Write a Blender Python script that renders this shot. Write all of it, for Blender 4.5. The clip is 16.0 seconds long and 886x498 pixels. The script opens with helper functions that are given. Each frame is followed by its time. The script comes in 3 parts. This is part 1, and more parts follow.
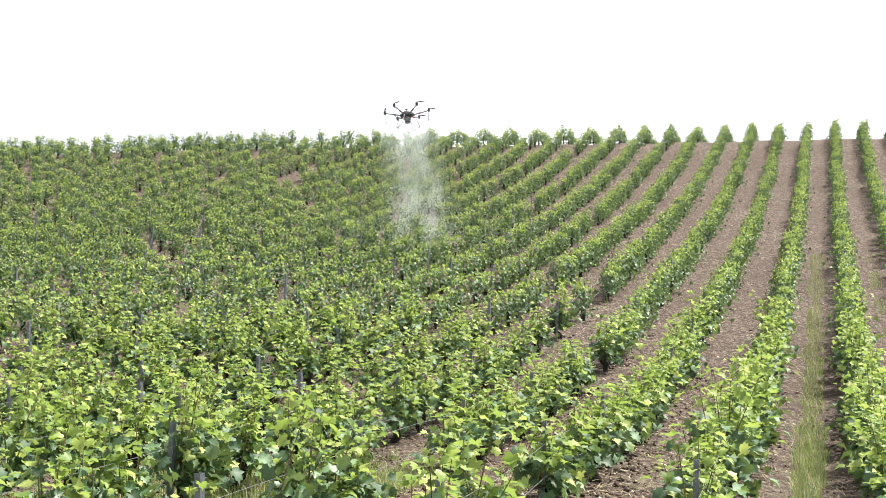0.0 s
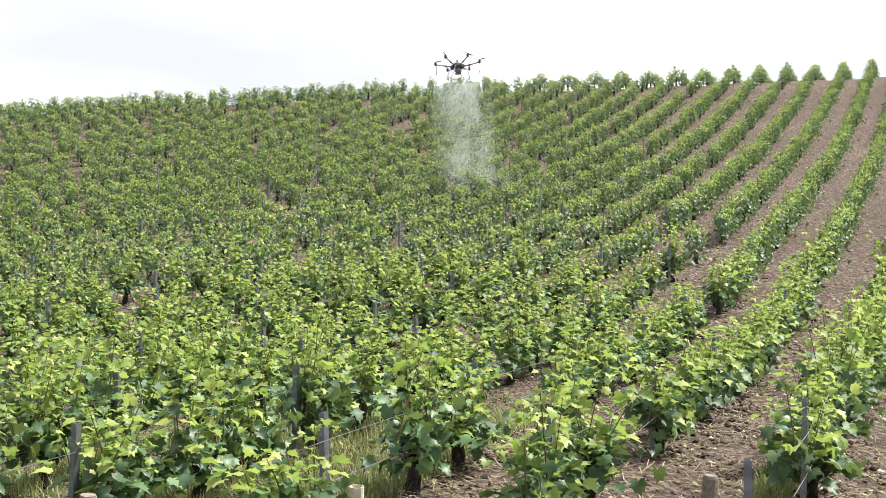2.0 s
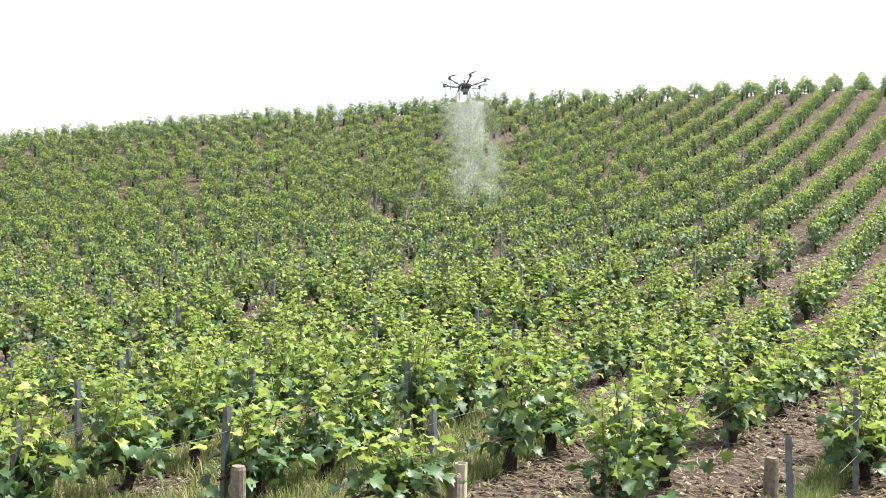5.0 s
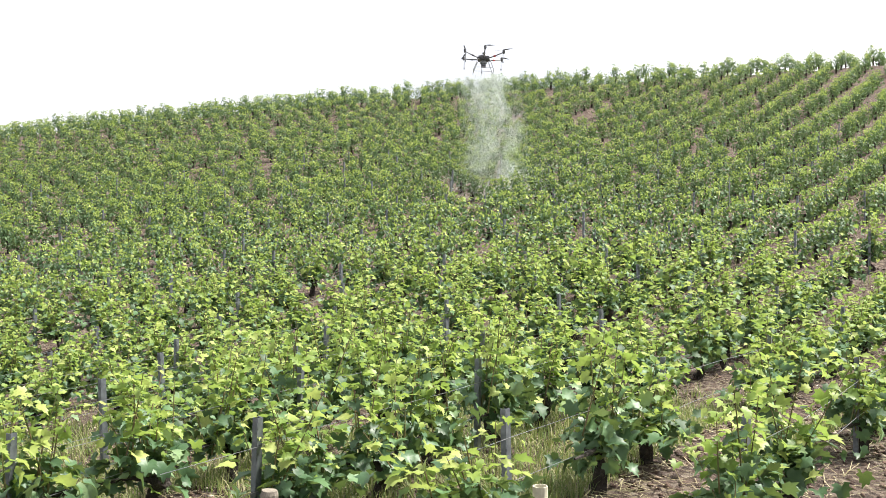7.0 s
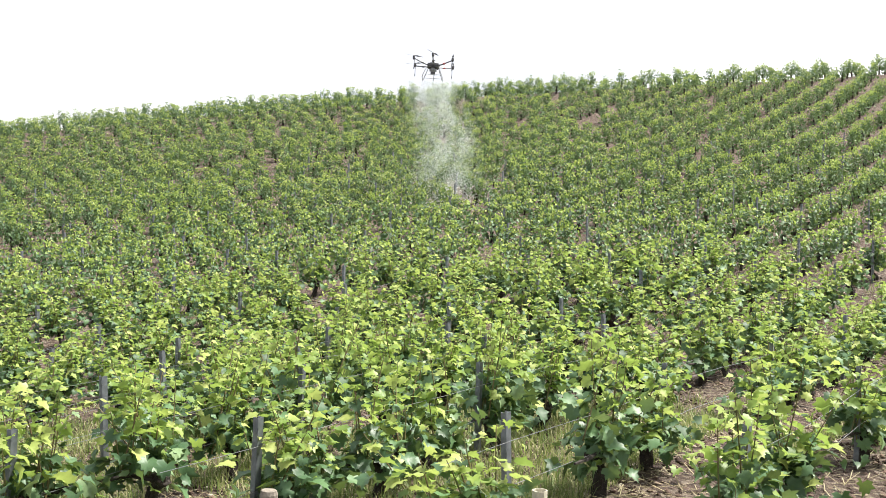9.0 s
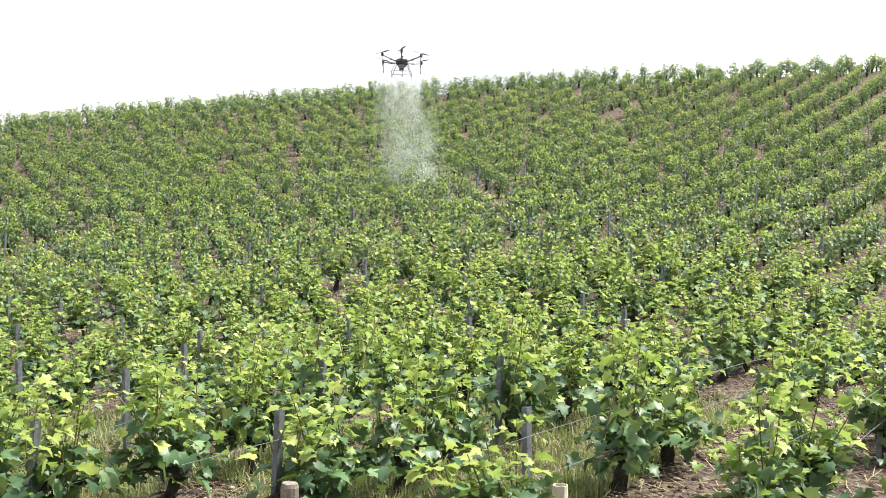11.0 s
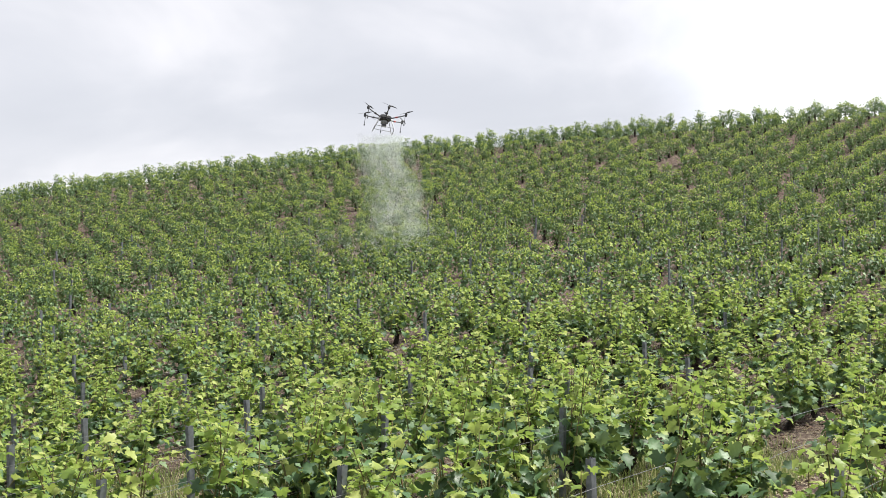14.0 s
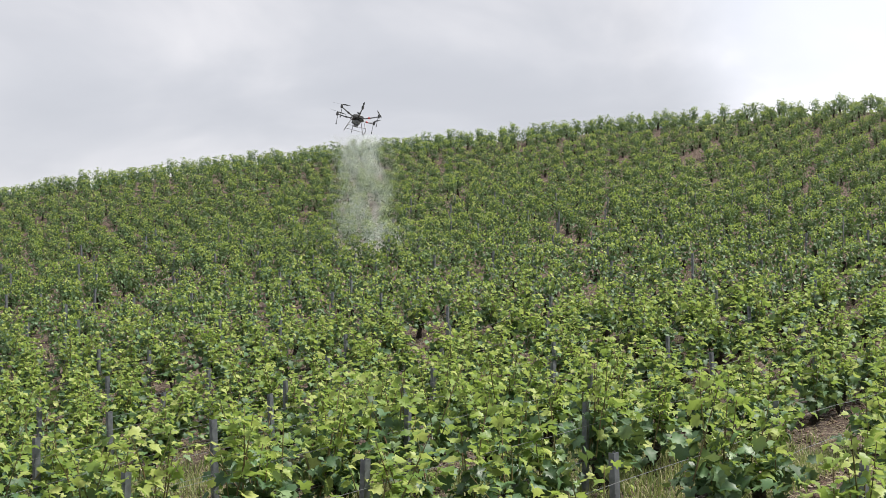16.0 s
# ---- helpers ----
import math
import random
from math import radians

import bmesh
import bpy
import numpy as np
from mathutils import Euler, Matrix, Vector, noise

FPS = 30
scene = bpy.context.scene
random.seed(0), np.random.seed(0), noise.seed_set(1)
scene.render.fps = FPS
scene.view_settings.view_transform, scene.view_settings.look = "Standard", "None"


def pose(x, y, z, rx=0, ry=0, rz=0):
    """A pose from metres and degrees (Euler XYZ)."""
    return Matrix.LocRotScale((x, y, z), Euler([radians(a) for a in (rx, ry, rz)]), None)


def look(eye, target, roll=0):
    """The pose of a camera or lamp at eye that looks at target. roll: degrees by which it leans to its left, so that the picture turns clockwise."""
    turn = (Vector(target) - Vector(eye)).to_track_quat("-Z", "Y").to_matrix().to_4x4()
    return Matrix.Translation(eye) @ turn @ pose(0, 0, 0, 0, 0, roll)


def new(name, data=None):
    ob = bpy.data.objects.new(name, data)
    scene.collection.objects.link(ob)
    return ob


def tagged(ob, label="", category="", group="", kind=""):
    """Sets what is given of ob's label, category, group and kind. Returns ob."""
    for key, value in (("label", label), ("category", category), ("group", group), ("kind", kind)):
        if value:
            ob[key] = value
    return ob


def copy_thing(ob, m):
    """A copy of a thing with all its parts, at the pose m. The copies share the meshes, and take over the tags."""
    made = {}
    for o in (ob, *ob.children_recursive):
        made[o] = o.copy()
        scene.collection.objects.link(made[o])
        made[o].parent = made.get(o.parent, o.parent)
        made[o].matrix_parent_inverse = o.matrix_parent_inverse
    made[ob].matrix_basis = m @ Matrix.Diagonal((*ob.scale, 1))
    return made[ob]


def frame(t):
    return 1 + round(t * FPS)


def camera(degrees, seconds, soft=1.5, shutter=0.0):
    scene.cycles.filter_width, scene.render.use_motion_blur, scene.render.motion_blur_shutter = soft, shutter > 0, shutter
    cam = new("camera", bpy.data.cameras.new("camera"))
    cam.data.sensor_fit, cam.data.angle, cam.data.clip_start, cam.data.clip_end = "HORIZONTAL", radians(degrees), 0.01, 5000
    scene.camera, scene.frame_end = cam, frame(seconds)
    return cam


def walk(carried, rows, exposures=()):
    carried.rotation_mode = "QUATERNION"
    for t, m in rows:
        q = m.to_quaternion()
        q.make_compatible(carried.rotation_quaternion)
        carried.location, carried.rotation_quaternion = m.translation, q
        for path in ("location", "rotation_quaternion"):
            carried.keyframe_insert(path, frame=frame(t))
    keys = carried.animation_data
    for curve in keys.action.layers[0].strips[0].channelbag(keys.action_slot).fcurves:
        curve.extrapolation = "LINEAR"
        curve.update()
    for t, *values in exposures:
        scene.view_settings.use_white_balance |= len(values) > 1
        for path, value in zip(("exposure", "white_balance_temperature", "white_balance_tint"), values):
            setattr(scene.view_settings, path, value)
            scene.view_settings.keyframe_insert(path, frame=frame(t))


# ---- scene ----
# ---------------------------------------------------------------- camera
cam = camera(39.0, 16.0, soft=0.5)
EYE = 1.66
# seconds, place, turn
PATH = [
    (0.0, 0.000, 0.000, 1.660, 91.557, -1.611, -13.575),
    (0.5, 0.000, 0.000, 1.660, 91.408, -1.564, -13.187),
    (1.0, 0.000, 0.000, 1.660, 89.941, -1.651, -12.113),
    (1.5, 0.000, 0.000, 1.660, 89.025, -1.108, -9.703),
    (2.0, -0.039, -0.249, 1.663, 88.977, -0.769, -8.422),
    (2.5, -0.090, -0.612, 1.669, 89.147, -0.748, -7.842),
    (3.0, -0.128, -1.033, 1.680, 89.332, -0.585, -7.090),
    (3.5, -0.167, -1.476, 1.695, 89.559, -0.533, -6.151),
    (3.7, -0.189, -1.718, 1.705, 89.635, -0.448, -5.788),
    (5.8, -0.024, -0.584, 1.673, 88.529, -0.290, -1.894),
    (6.0, 0.000, 0.000, 1.660, 88.246, -0.202, -1.288),
    (6.5, 0.000, 0.000, 1.660, 88.129, 0.068, -0.022),
    (7.0, 0.000, 0.000, 1.660, 88.500, -0.000, -0.000),
    (7.5, 0.000, 0.000, 1.660, 89.055, -0.367, -0.557),
    (8.0, 0.000, 0.000, 1.660, 89.035, -0.596, -0.792),
    (8.5, 0.000, 0.000, 1.660, 88.703, -0.732, -0.232),
    (9.0, 0.000, 0.000, 1.660, 88.617, -0.853, 0.165),
    (11.5, 0.000, 0.000, 1.660, 88.304, -0.852, 1.620),
    (12.0, 0.000, 0.000, 1.660, 89.267, -0.393, 2.416),
    (12.5, 0.000, 0.000, 1.660, 90.000, 0.136, 3.443),
    (13.0, 0.000, 0.000, 1.660, 90.342, 0.333, 3.760),
    (13.5, 0.000, 0.000, 1.660, 90.513, 0.226, 3.907),
    (14.0, 0.000, 0.000, 1.660, 90.704, 0.199, 3.830),
    (14.5, 0.000, 0.000, 1.660, 90.782, 0.173, 3.832),
    (15.0, 0.000, 0.000, 1.660, 90.670, 0.199, 4.091),
    (15.5, 0.000, 0.000, 1.660, 90.640, 0.203, 4.575),
    (16.0, 0.000, 0.000, 1.660, 90.434, 0.234, 4.869),
]

EXPOSURES = [(0.0, 1.14), (0.5, 1.11), (0.9, 0.96), (1.6, 0.96), (2.4, 1.06), (3.2, 1.12), (12.7, 1.16), (13.1, 1.17), (13.5, 0.84), (14.0, 0.66), (14.6, 0.58), (15.2, 0.5), (16.0, 0.42)]
walk(cam, [(t, pose(x, y, z, rx, ry, rz)) for t, x, y, z, rx, ry, rz in PATH], EXPOSURES)

# ---------------------------------------------------------------- sky and light
SUN_UP, SUN_TURN = 56.0, 75.0


def make_world():
    world = bpy.data.worlds.new("overcast_sky")
    scene.world = world
    world.use_nodes = True
    nt = world.node_tree
    nt.nodes.clear()
    n, link = nt.nodes.new, nt.links.new
    out = n("ShaderNodeOutputWorld")
    sky = n("ShaderNodeTexSky")
    sky.sky_type, sky.sun_disc = "NISHITA", False
    sky.sun_elevation, sky.sun_rotation = radians(SUN_UP), radians(SUN_TURN)
    back = n("ShaderNodeBackground")
    back.inputs["Strength"].default_value = 0.06
    link(sky.outputs["Color"], back.inputs["Color"])
    coord = n("ShaderNodeTexCoord")
    squash = n("ShaderNodeMapping")
    squash.inputs["Scale"].default_value = (1.0, 1.0, 1.9)
    squash.inputs["Location"].default_value = (0.35, 0.2, 0.1)
    link(coord.outputs["Generated"], squash.inputs["Vector"])
    noise_a = n("ShaderNodeTexNoise")
    noise_a.inputs["Scale"].default_value = 4.2
    noise_a.inputs["Detail"].default_value = 5.0
    noise_a.inputs["Roughness"].default_value = 0.5
    noise_a.inputs["Distortion"].default_value = 0.35
    link(squash.outputs["Vector"], noise_a.inputs["Vector"])
    ramp = n("ShaderNodeValToRGB")
    ramp.color_ramp.interpolation = "B_SPLINE"
    els = ramp.color_ramp.elements
    els[0].position, els[0].color = 0.3, (0.59, 0.605, 0.66, 1)
    els[1].position, els[1].color = 0.74, (0.95, 0.93, 0.96, 1)
    mid = els.new(0.52)
    mid.color = (0.645, 0.66, 0.715, 1)
    link(noise_a.outputs["Fac"], ramp.inputs["Fac"])
    cloud = n("ShaderNodeBackground")
    # the cloud is a little darker overhead than near the horizon
    up = n("ShaderNodeSeparateXYZ")
    link(coord.outputs["Generated"], up.inputs[0])
    rise = n("ShaderNodeMapRange")
    rise.inputs["From Min"].default_value, rise.inputs["From Max"].default_value = 0.15, 1.0
    rise.inputs["To Min"].default_value, rise.inputs["To Max"].default_value = 0.80, 0.52
    link(up.outputs["Z"], rise.inputs["Value"])
    # the cloud is thin, and bright, low in one quarter
    thin = n("ShaderNodeVectorMath")
    thin.operation = "DOT_PRODUCT"
    thin.inputs[1].default_value = Vector((0.27, 0.94, 0.20)).normalized()
    link(coord.outputs["Generated"], thin.inputs[0])
    glow = n("ShaderNodeMapRange")
    glow.interpolation_type = "SMOOTHSTEP"
    glow.inputs["From Min"].default_value, glow.inputs["From Max"].default_value = 0.978, 1.0
    glow.inputs["To Min"].default_value, glow.inputs["To Max"].default_value = 0.0, 0.5
    link(thin.outputs["Value"], glow.inputs["Value"])
    both = n("ShaderNodeMath")
    link(rise.outputs["Result"], both.inputs[0])
    link(glow.outputs["Result"], both.inputs[1])
    link(both.outputs[0], cloud.inputs["Strength"])
    link(ramp.outputs["Color"], cloud.inputs["Color"])
    mix = n("ShaderNodeMixShader")
    mix.inputs[0].default_value = 0.92
    link(back.outputs[0], mix.inputs[1])
    link(cloud.outputs[0], mix.inputs[2])
    link(mix.outputs[0], out.inputs["Surface"])


make_world()
sun = new("sun", bpy.data.lights.new("sun", "SUN"))
sun.data.energy, sun.data.angle, sun.data.color = 5.4, radians(9), (1.0, 0.955, 0.88)
sun.matrix_basis = look(Vector((math.sin(radians(SUN_TURN)) * math.cos(radians(SUN_UP)), math.cos(radians(SUN_TURN)) * math.cos(radians(SUN_UP)), math.sin(radians(SUN_UP)))) * 40, (0, 0, 0))


# ---------------------------------------------------------------- materials
def shader(name, rough=0.6, metal=0.0):
    m = bpy.data.materials.new(name)
    m.use_nodes = True
    nt = m.node_tree
    b = nt.nodes["Principled BSDF"]
    b.inputs["Roughness"].default_value, b.inputs["Metallic"].default_value = rough, metal
    return m, nt, b


def ramp_of(nt, fac, stops):
    r = nt.nodes.new("ShaderNodeValToRGB")
    els = r.color_ramp.elements
    while len(els) < len(stops):
        els.new(0.5)
    for e, (p, c) in zip(els, stops):
        e.position, e.color = p, (*c, 1)
    nt.links.new(fac, r.inputs["Fac"])
    return r.outputs["Color"]


def noise_of(nt, scale, detail=3.0, rough=0.55, coord="Object"):
    tc = nt.nodes.new("ShaderNodeTexCoord")
    x = nt.nodes.new("ShaderNodeTexNoise")
    x.inputs["Scale"].default_value, x.inputs["Detail"].default_value, x.inputs["Roughness"].default_value = scale, detail, rough
    nt.links.new(tc.outputs[coord], x.inputs["Vector"])
    return x.outputs["Fac"]


def blend(nt, fac, a, b):
    x = nt.nodes.new("ShaderNodeMix")
    x.data_type = "RGBA"
    for s, v in ((x.inputs[0], fac), (x.inputs[6], a), (x.inputs[7], b)):
        if isinstance(v, (int, float)):
            s.default_value = v
        elif isinstance(v, tuple):
            s.default_value = (*v, 1)
        else:
            nt.links.new(v, s)
    return x.outputs[2]


def bump_to(nt, b, height, strength, distance):
    x = nt.nodes.new("ShaderNodeBump")
    x.inputs["Strength"].default_value, x.inputs["Distance"].default_value = strength, distance
    nt.links.new(height, x.inputs["Height"])
    nt.links.new(x.outputs["Normal"], b.inputs["Normal"])


def leaf_material(name, stops, see_through, rough=0.56, single=False):
    m, nt, b = shader(name, rough)
    if single:
        chance = nt.nodes.new("ShaderNodeObjectInfo").outputs["Random"]
    else:
        chance = nt.nodes.new("ShaderNodeNewGeometry").outputs["Random Per Island"]
    col = ramp_of(nt, chance, stops)
    patch = noise_of(nt, 0.8, 2.0)
    col = blend(nt, ramp_of(nt, patch, [(0.42, (0.0, 0.0, 0.0)), (0.62, (0.55, 0.55, 0.55))]), col, blend(nt, 0.6, col, (0.045, 0.095, 0.042)))
    vein = noise_of(nt, 60.0, 2.0)
    col = blend(nt, vein, col, blend(nt, 0.45, col, (0.10, 0.16, 0.03)))
    nt.links.new(col, b.inputs["Base Color"])
    b.inputs["Specular IOR Level"].default_value = 0.38
    bump_to(nt, b, vein, 0.25, 0.004)
    tr = nt.nodes.new("ShaderNodeBsdfTranslucent")
    nt.links.new(blend(nt, 0.5, col, (0.33, 0.44, 0.09)), tr.inputs["Color"])
    mix = nt.nodes.new("ShaderNodeMixShader")
    mix.inputs[0].default_value = see_through
    nt.links.new(b.outputs[0], mix.inputs[1])
    nt.links.new(tr.outputs[0], mix.inputs[2])
    nt.links.new(mix.outputs[0], nt.nodes["Material Output"].inputs["Surface"])
    return m


LEAF_TONES = [(0.0, (0.015, 0.042, 0.029)), (0.5, (0.045, 0.108, 0.063)), (0.85, (0.110, 0.210, 0.100)), (1.0, (0.27, 0.37, 0.20))]
YOUNG_TONES = [(0.0, (0.16, 0.27, 0.065)), (0.5, (0.325, 0.45, 0.095)), (1.0, (0.64, 0.70, 0.23))]
LEAF, YOUNG = leaf_material("vine_leaf", LEAF_TONES, 0.20), leaf_material("young_vine_leaf", YOUNG_TONES, 0.46)
LEAF_ONE, YOUNG_ONE = leaf_material("single_vine_leaf", LEAF_TONES, 0.20, 0.46, True), leaf_material("single_young_leaf", YOUNG_TONES, 0.46, 0.46, True)
GRASS = leaf_material("grass_blade", [(0.0, (0.09, 0.15, 0.045)), (0.4, (0.19, 0.24, 0.08)), (0.65, (0.36, 0.34, 0.16)), (1.0, (0.55, 0.48, 0.30))], 0.3, 0.6)
STRAW = leaf_material("dry_straw", [(0.0, (0.12, 0.075, 0.05)), (0.5, (0.28, 0.20, 0.13)), (1.0, (0.52, 0.44, 0.30))], 0.1, 0.7)


def bark_material():
    m, nt, b = shader("vine_bark", 0.9)
    x = noise_of(nt, 35.0, 5.0, 0.7)
    nt.links.new(ramp_of(nt, x, [(0.3, (0.012, 0.009, 0.008)), (0.55, (0.035, 0.027, 0.022)), (0.8, (0.10, 0.08, 0.06))]), b.inputs["Base Color"])
    bump_to(nt, b, x, 0.9, 0.02)
    return m


def shoot_material():
    m, nt, b = shader("green_shoot", 0.6)
    nt.links.new(ramp_of(nt, noise_of(nt, 9.0), [(0.3, (0.09, 0.12, 0.03)), (0.7, (0.16, 0.10, 0.05))]), b.inputs["Base Color"])
    return m


def soil_material():
    m, nt, b = shader("stony_soil", 0.95)
    big = noise_of(nt, 0.35, 4.0)
    fine = noise_of(nt, 14.0, 6.0, 0.7)
    tc = nt.nodes.new("ShaderNodeTexCoord")
    vor = nt.nodes.new("ShaderNodeTexVoronoi")
    vor.inputs["Scale"].default_value = 22.0
    nt.links.new(tc.outputs["Object"], vor.inputs["Vector"])
    earth = ramp_of(nt, fine, [(0.32, (0.014, 0.008, 0.006)), (0.5, (0.062, 0.037, 0.027)), (0.7, (0.16, 0.108, 0.080))])
    chips = ramp_of(nt, vor.outputs["Color"], [(0.0, (0.03, 0.019, 0.014)), (0.5, (0.075, 0.048, 0.036)), (0.66, (0.22, 0.17, 0.13)), (1.0, (0.50, 0.44, 0.35))])
    col = blend(nt, ramp_of(nt, big, [(0.3, (0.15, 0.15, 0.15)), (0.7, (0.55, 0.55, 0.55))]), earth, chips)
    nt.links.new(col, b.inputs["Base Color"])
    bump_to(nt, b, fine, 1.0, 0.07)
    return m


def stone_material():
    m, nt, b = shader("limestone_chip", 0.9)
    geo = nt.nodes.new("ShaderNodeNewGeometry")
    nt.links.new(ramp_of(nt, geo.outputs["Random Per Island"], [(0.0, (0.05, 0.028, 0.02)), (0.5, (0.13, 0.08, 0.058)), (0.72, (0.30, 0.24, 0.18)), (1.0, (0.58, 0.52, 0.42))]), b.inputs["Base Color"])
    return m


def clod_material():
    m, nt, b = shader("soil_clod", 0.97)
    geo = nt.nodes.new("ShaderNodeNewGeometry")
    tone = ramp_of(nt, geo.outputs["Random Per Island"], [(0.0, (0.036, 0.022, 0.017)), (0.6, (0.098, 0.060, 0.045)), (1.0, (0.20, 0.14, 0.105))])
    fine = noise_of(nt, 60.0, 4.0, 0.7)
    nt.links.new(blend(nt, fine, tone, blend(nt, 0.5, tone, (0.03, 0.018, 0.013))), b.inputs["Base Color"])
    bump_to(nt, b, fine, 0.8, 0.01)
    return m


def steel_material():
    m, nt, b = shader("galvanised_steel", 0.5, 0.55)
    x = noise_of(nt, 18.0, 4.0)
    nt.links.new(ramp_of(nt, x, [(0.3, (0.11, 0.122, 0.135)), (0.7, (0.22, 0.238, 0.26))]), b.inputs["Base Color"])
    return m


def wood_material():
    m, nt, b = shader("weathered_wood", 0.85)
    x = noise_of(nt, 28.0, 5.0, 0.65)
    nt.links.new(ramp_of(nt, x, [(0.3, (0.10, 0.085, 0.07)), (0.6, (0.24, 0.21, 0.17)), (0.85, (0.36, 0.32, 0.27))]), b.inputs["Base Color"])
    bump_to(nt, b, x, 0.6, 0.01)
    return m


def plain(name, colour, rough=0.5, metal=0.0, grain=0.25):
    m, nt, b = shader(name, rough, metal)
    dark = tuple(c * (1 - grain) for c in colour)
    nt.links.new(ramp_of(nt, noise_of(nt, 25.0, 4.0), [(0.3, dark), (0.7, colour)]), b.inputs["Base Color"])
    return m


BARK, SHOOT, SOIL, STONE, STEEL, WOOD = bark_material(), shoot_material(), soil_material(), stone_material(), steel_material(), wood_material()
CLOD = clod_material()
WIRE = plain("wire_steel", (0.30, 0.31, 0.32), 0.5, 0.6)
CARBON = plain("carbon_fibre", (0.13, 0.132, 0.14), 0.45)
DARK = plain("dark_plastic", (0.075, 0.076, 0.08), 0.5)
SHELL = plain("grey_shell", (0.16, 0.165, 0.175), 0.45)
TANK = plain("milky_tank_plastic", (0.24, 0.25, 0.25), 0.4)
ALLOY = plain("alloy_tube", (0.42, 0.425, 0.43), 0.4, 0.5)
RED = plain("red_marking", (0.45, 0.05, 0.04), 0.5)
MIST = plain("spray_droplet", (0.76, 0.82, 0.78), 0.5, 0.0, 0.05)
TUBE = plain("pale_vine_sleeve", (0.62, 0.58, 0.46), 0.6)

# ---------------------------------------------------------------- the hill
CREST, BOW = 58.0, 0.64
TERM = [0.0944, 0.0777, -0.0871, 0.0405, 1.5185, 0.187, -0.0713]
ROWS_TURN = radians(30.3)
RU, RV = (math.sin(ROWS_TURN), math.cos(ROWS_TURN)), (-math.cos(ROWS_TURN), math.sin(ROWS_TURN))
SPACING, ROW_SHIFT = 1.2, 0.66


def ground_z(x, y):
    """Height of the hillside: it climbs away from the track to a crest and falls off behind it."""
    x, y = np.asarray(x, float), np.asarray(y, float)
    r, side = np.hypot(x, y), np.arctan2(x, y)
    a = np.clip(side, -0.75, 0.85)
    d = np.clip(r, 5.5, CREST)
    drop = (1 / d - 1 / CREST + 0.0006) ** BOW - 0.0006 ** BOW
    rise = TERM[0] + TERM[1] * a + TERM[2] * a ** 2 + TERM[3] * a ** 3 - (TERM[4] + TERM[5] * a + TERM[6] * a ** 2) * drop
    near = np.minimum(1.0, r / 5.5) ** 1.5
    bank, brow = np.clip((16 - d) / 7.5, 0, 1), np.clip((d - 38) / 20, 0, 1)
    shape = 0.40 * bank * bank * (3 - 2 * bank) + 0.24 * brow * brow * (3 - 2 * brow) - 0.09
    z = (d * rise + shape) * near - EYE * (1 - near)
    front = np.clip(1 - np.abs(side - a) / 0.7, 0, 1)
    front = front * front * (3 - 2 * front)
    z = z * front - EYE * (1 - front)
    e = np.maximum(0, r - CREST)
    z = z - 0.14 * e * e / (e + 6) * np.exp(-e / 160)
    return z * np.exp(-e / 900) + EYE


def uv(u, v):
    return u * RU[0] + v * RV[0], u * RU[1] + v * RV[1]


def in_view(x, y, pad=0.0):
    a = math.degrees(math.atan2(x, y))
    return -26.5 - pad < a < 35.5 + pad


def tri_mesh(name, verts, tris, mats, index=None):
    """A mesh out of arrays of vertices and triangles."""
    me = bpy.data.meshes.new(name)
    verts, tris = np.asarray(verts, np.float32), np.asarray(tris, np.int32)
    me.vertices.add(len(verts))
    me.vertices.foreach_set("co", verts.ravel())
    me.loops.add(len(tris) * 3)
    me.loops.foreach_set("vertex_index", tris.ravel())
    me.polygons.add(len(tris))
    me.polygons.foreach_set("loop_start", np.arange(0, len(tris) * 3, 3, dtype=np.int32))
    for m in mats:
        me.materials.append(m)
    if index is not None:
        me.polygons.foreach_set("material_index", np.asarray(index, np.int32))
    me.update(calc_edges=True)
    return me


def part(name, bm, material, parent=None, label=""):
    me = bpy.data.meshes.new(name)
    bm.to_mesh(me)
    bm.free()
    me.materials.append(material)
    ob = new(name, me)
    ob.parent = parent
    return tagged(ob, label)


def make_ground():
    turns = 420
    radii = [0.0] + [0.25 * 1.045 ** i for i in range(205)]
    radii = [r for r in radii if r < 1900]
    verts, faces = [(0, 0, float(ground_z(0, 0)))], []
    for r in radii[1:]:
        a = np.arange(turns) * 2 * np.pi / turns
        x, y = r * np.sin(a), r * np.cos(a)
        z = ground_z(x, y)
        if r < 60:
            v = x * RV[0] + y * RV[1]
            z = z + 0.035 * np.cos(2 * np.pi * (v - ROW_SHIFT) / SPACING) * (y > 6)
            z = z + np.array([0.03 * noise.noise((p * 1.3, q * 1.3, 0)) + 0.02 * noise.noise((p * 5, q * 5, 3)) for p, q in zip(x, y)])
        verts += list(zip(x.tolist(), y.tolist(), z.tolist()))
    n = len(radii) - 1
    for i in range(turns):
        j = (i + 1) % turns
        faces.append((0, 1 + j, 1 + i))
        for k in range(n - 1):
            a, b = 1 + k * turns, 1 + (k + 1) * turns
            faces.append((a + i, a + j, b + j, b + i))
    me = bpy.data.meshes.new("ground")
    me.from_pydata(verts, [], faces)
    me.materials.append(SOIL)
    for p in me.polygons:
        p.use_smooth = True
    me.update()
    return tagged(new("ground", me), "reddish-brown stony vineyard soil on a rising hillside", "ground", kind="structure")


make_ground()

# ---------------------------------------------------------------- vines
rng = np.random.default_rng(7)


